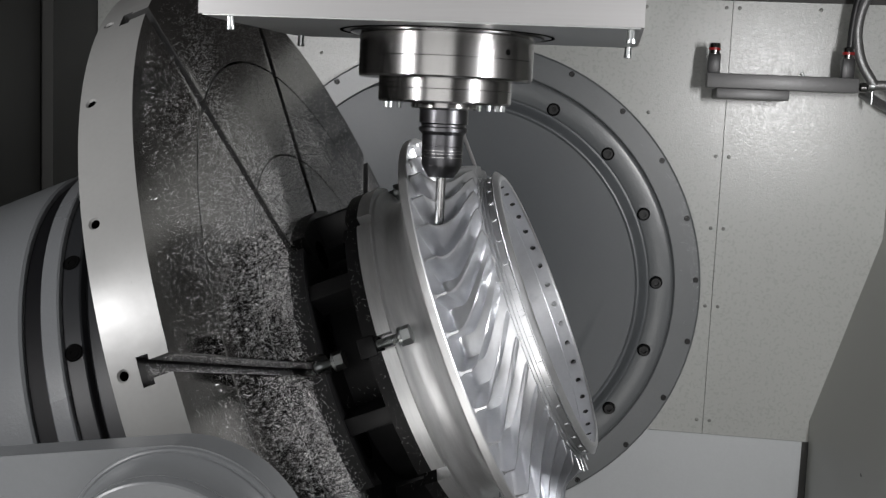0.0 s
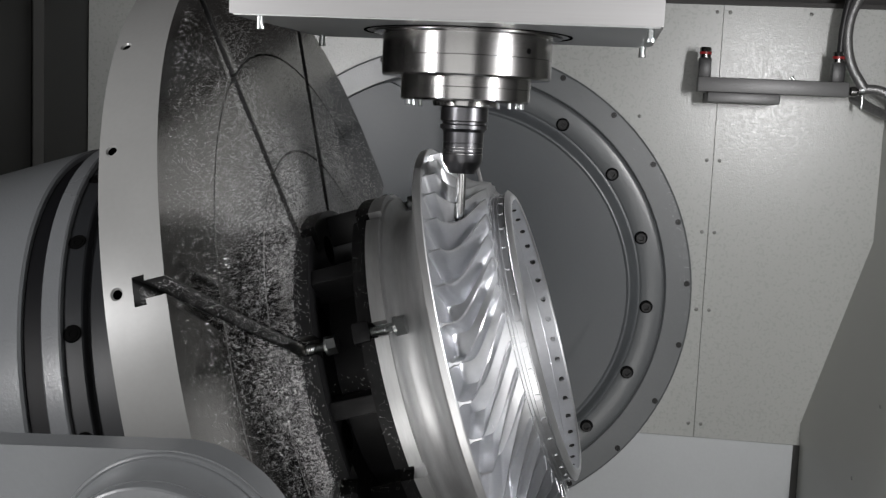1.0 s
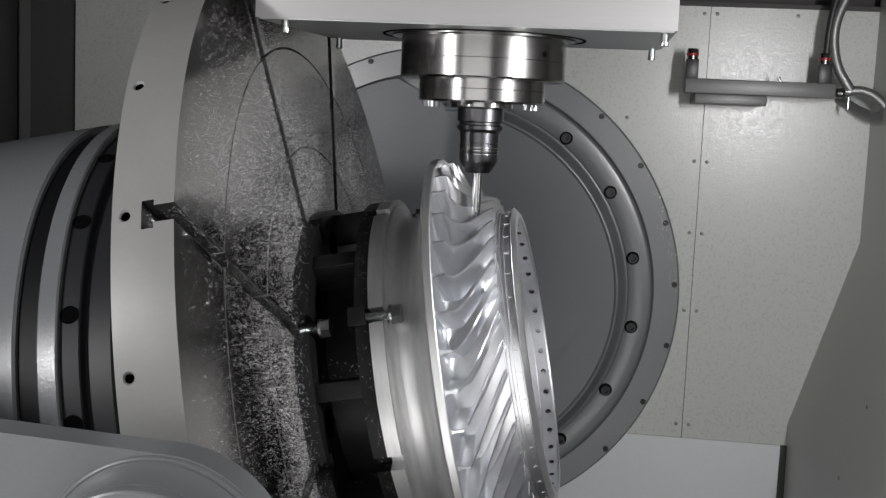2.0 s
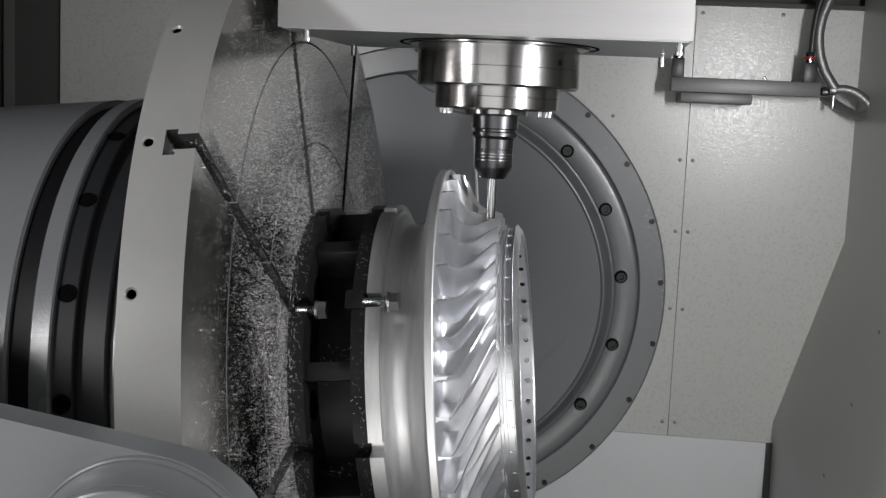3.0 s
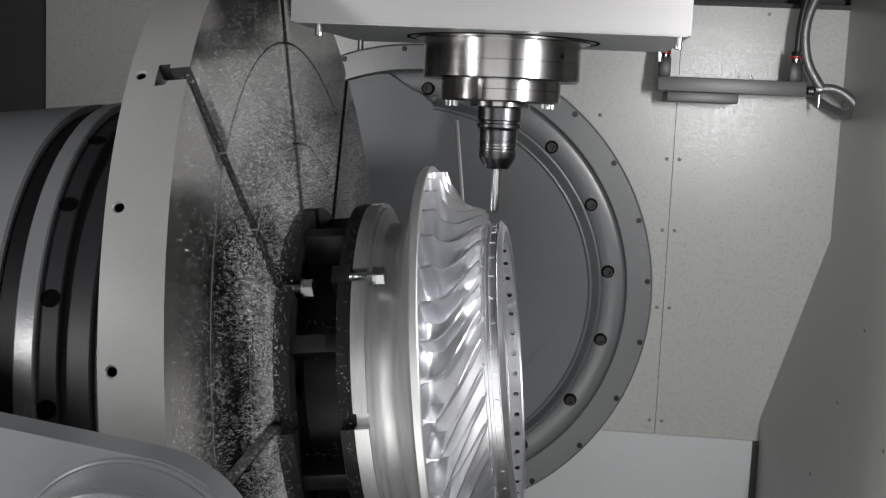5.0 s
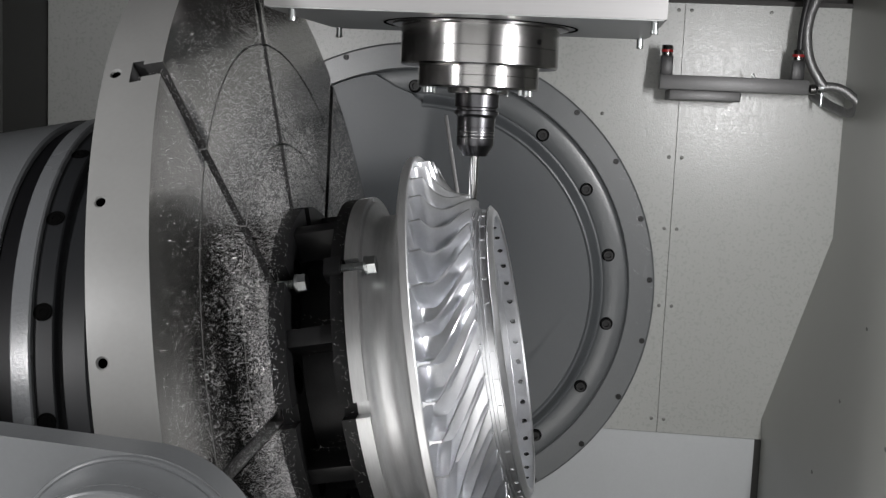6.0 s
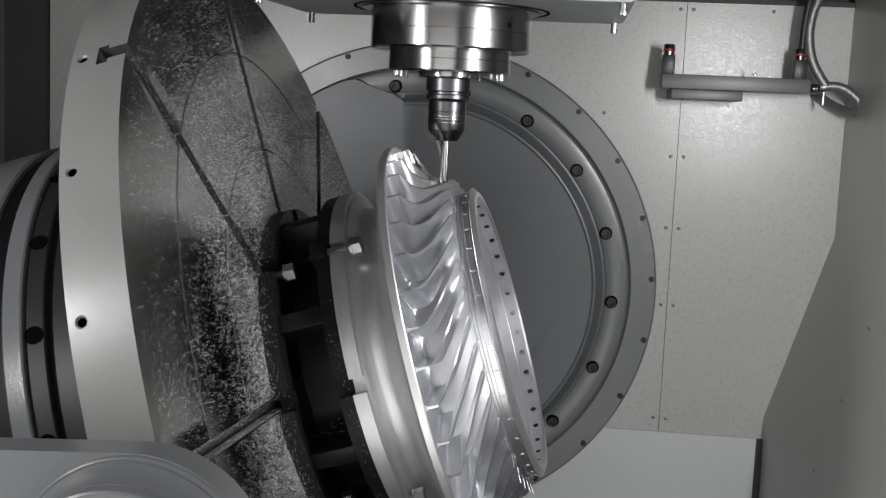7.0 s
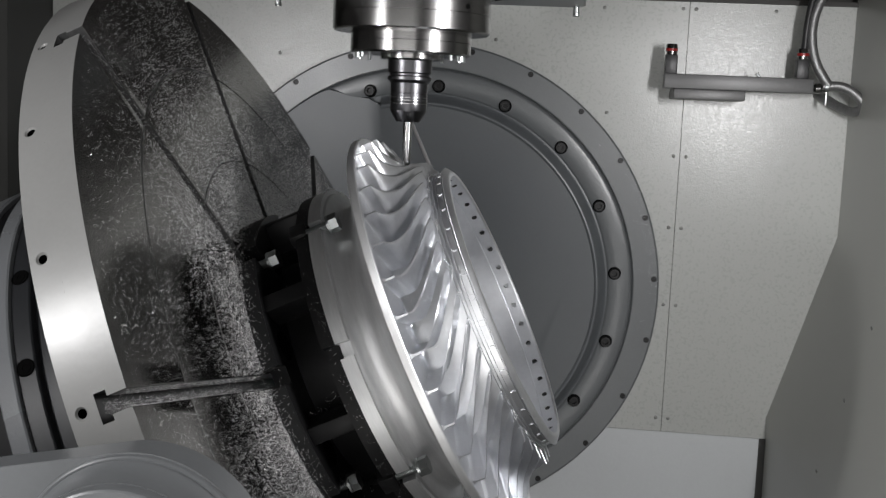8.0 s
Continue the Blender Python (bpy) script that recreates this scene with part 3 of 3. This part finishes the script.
def tube(name, pts, radius, mat):
    cu = bpy.data.curves.new(name, "CURVE")
    cu.dimensions, cu.bevel_depth, cu.bevel_resolution, cu.resolution_u = "3D", radius, 3, 10
    sp = cu.splines.new("BEZIER")
    sp.bezier_points.add(len(pts) - 1)
    for b, p in zip(sp.bezier_points, pts):
        b.co, b.handle_left_type, b.handle_right_type = p, "AUTO", "AUTO"
    cu.materials.append(M[mat])
    return new(name, cu)


tagged(tube("hose", [(.838, -.06, .470), (.872, -.064, .472), (.903, -.066, .457), (.9195, -.066, .436), (.911, -.050, .422), (.886, -.015, .430), (.858, .012, .448), (.846, .034, .456)], .0098, "hose"), "grey braided coolant hose looped beside the tool setter", "hose")
tagged(tube("hose", [(.850, -.062, .470), (.838, -.06, .488), (.8214, -.06, .5155), (.8090, -.06, .560), (.8090, -.06, .607), (.8228, -.06, .654), (.84, -.06, .70)], .0105, "hose"), "thick grey braided hose rising beside the tool setter", "hose")
tagged(tube("hose", [(.795, -.06, .545), (.7968, -.06, .5955), (.8058, -.06, .6532), (.822, -.06, .70)], .0072, "post"), "thin black cable rising from the tool setter post", "cable")
clip_ = thing("hose_clip", "small bright steel clip on the hose end", "hose clip")
part("band", lathe([(.8405, .0108), (.8405, .0120), (.8475, .0120), (.8475, .0108)], 24, axis_x, closed=True), "zinc", clip_).location = (0, -.06, .470)
part("screw", lathe([(0, .0035), (.022, .0035), (.022, .0048), (.027, .0048), (.027, 0)], 12, axis_z), "zinc", clip_).matrix_local = pose(.845, -.066, .459, 180, 0, 0)

# ---- chips ----


def chips(name, label, count, place, size, seed, flow=0.0, lie=.7):
    rng = random.Random(seed)
    verts, faces = [], []
    for _ in range(count):
        c, up = place(rng)
        if c is None:
            continue
        d = Vector((rng.uniform(-1, 1), rng.uniform(-1, 1), rng.uniform(-1, 1)))
        d = (d - up * d.dot(up) * lie).normalized()
        if flow:
            d = (d + Vector((0, -c.z, c.y)).normalized() * rng.choice((-flow, flow))).normalized()
        s = d.cross(up).normalized()
        ln, w = size * (.35 + 1.9 * rng.random() ** 3), size * rng.uniform(.07, .16)
        k = len(verts)
        bend = up * ln * rng.uniform(.05, .4) * (1.15 - lie) * 2.2
        verts += [c - d * ln - s * w, c - d * ln + s * w, c + s * w + bend, c - s * w + bend, c + d * ln + s * w * .6, c + d * ln - s * w * .6]
        faces += [(k, k + 1, k + 2, k + 3), (k + 3, k + 2, k + 4, k + 5)]
    me = bpy.data.meshes.new(name)
    me.from_pydata([tuple(v) for v in verts], [], faces)
    me.materials.append(M["chip"])
    return tagged(new(name, me), label, "metal chips", kind="stuff")


def on_face(rng):
    a = rng.uniform(0, 2 * math.pi)
    share = .55 if radians(60) < a < SLOTS[0] else .10
    r = rng.uniform(.24, .595) if rng.random() < share else .24 + abs(rng.gauss(0, .132))
    if r > .597:
        return None, None
    v = axis_x(FACE + .0008, r, a)
    if min(abs((a - x + math.pi) % (2 * math.pi) - math.pi) for x in SLOTS) * r < .0105 and rng.random() < .93:
        return None, None
    if noise.noise(v * 7) + .55 * noise.noise(v * 23) < rng.uniform(-.9, .5):
        return None, None
    return v, Vector((1, 0, 0))


def on_fixture(rng):
    a = rng.uniform(0, 2 * math.pi)
    if rng.random() < .6:
        return axis_x(FACE + .001 + abs(rng.gauss(0, .006)), .2435 + abs(rng.gauss(0, .007)), a), axis_x(.5, .8, a).normalized()
    h, r = rng.choice(((rng.uniform(-.005, .012), .2428), (rng.uniform(.073, .089), .2433)))
    return axis_x(h, r, a), axis_x(0, 1, a)


table_chips = chips("metal_chips", "fine bright aluminium chips scattered over the rotary table", 220000, on_face, .00132, 3, flow=.6, lie=.70)
fixture_chips = chips("metal_chips", "bright aluminium chips heaped round the fixture base", 3400, on_fixture, .0010, 4)


def on_spacer(rng):
    a = radians(186.7 + 45 * rng.randrange(8)) + rng.gauss(0, .06)
    return axis_x(rng.uniform(.014, .070), .1975 + abs(rng.gauss(0, .004)), a - .075), axis_x(0, 1, a)


spacer_chips = chips("metal_chips", "bright aluminium chips caught beside the spacer blocks", 500, on_spacer, .0010, 21)


def in_slot(rng):
    r, k, side = rng.uniform(.25, .60), rng.randrange(2), rng.choice((-1, 1))
    if rng.random() < .5:
        w = max(-.008, min(.008, rng.gauss(0, .004)))
        h = -.0415 + .010 * noise.noise(Vector((r * 25, 0, 3))) ** 2 + abs(rng.gauss(0, .002))
    else:
        w, h = side * .0083, FACE - .002 - .018 * rng.random() ** 1.5
    return axis_x(h, r, SLOTS[k] + w / r), axis_x(.6, 0, 0).normalized()


slot_chips = chips("metal_chips", "aluminium chips packed along the T-slots of the rotary table", 7600, in_slot, .0011, 9)


def in_channels(rng):
    a = rng.uniform(0, 2 * math.pi)
    h = .183 + abs(rng.gauss(0, .012))
    return axis_x(h, at_h(HUBR, h) + .0022, a), axis_x(0, 1, a)


channel_chips = chips("metal_chips", "small aluminium chips lying in the wheel's channels", 420, in_channels, .0012, 6)


def burr_place(rng):
    a = radians(rng.choice(range(37)) * 360 / 37 + 179.8 - 21 + rng.uniform(-2, 2))
    return axis_x(.2505 + rng.uniform(0, .004), .2065 + rng.uniform(0, .004), a), axis_x(0, 1, a)


wheel_chips = chips("metal_chips", "loose aluminium burrs on the wheel's groove", 260, burr_place, .0022, 5)


def on_ring(rng):
    a, r = radians(rng.gauss(12, 9)), .534 - abs(rng.gauss(0, .014))
    return axis_y(.0074, r, a), Vector((0, -1, 0))


chips("metal_chips", "few tiny aluminium chips stuck to the cover ring", 190, on_ring, .0012, 12)


# ---- what moves ----
def motions():
    swing = [(t, pose(0, 0, 0, 0, glide(SWIVEL, t), 0)) for t in STEPS]
    spin = [(t, pose(0, AXIS_Y, AXIS_Z, glide(TURN, t), 0, 0)) for t in STEPS]
    both = [(t, a @ b) for (t, a), (_, b) in zip(swing, spin)]
    tip = [(t, pose(glide(TIP_X, t), glide(TIP_Y, t), glide(TIP_Z, t))) for t in STEPS]
    walk(swivel_unit, swing)
    walk(rotary_table, spin)
    for ob in (fixture, wheel, table_chips, fixture_chips, spacer_chips, slot_chips, wheel_chips, channel_chips):
        walk(ob, both)
    for ob in (spindle_head, cutter):
        ob.scale = (.971, .971, .971)
        walk(ob, tip)


motions()
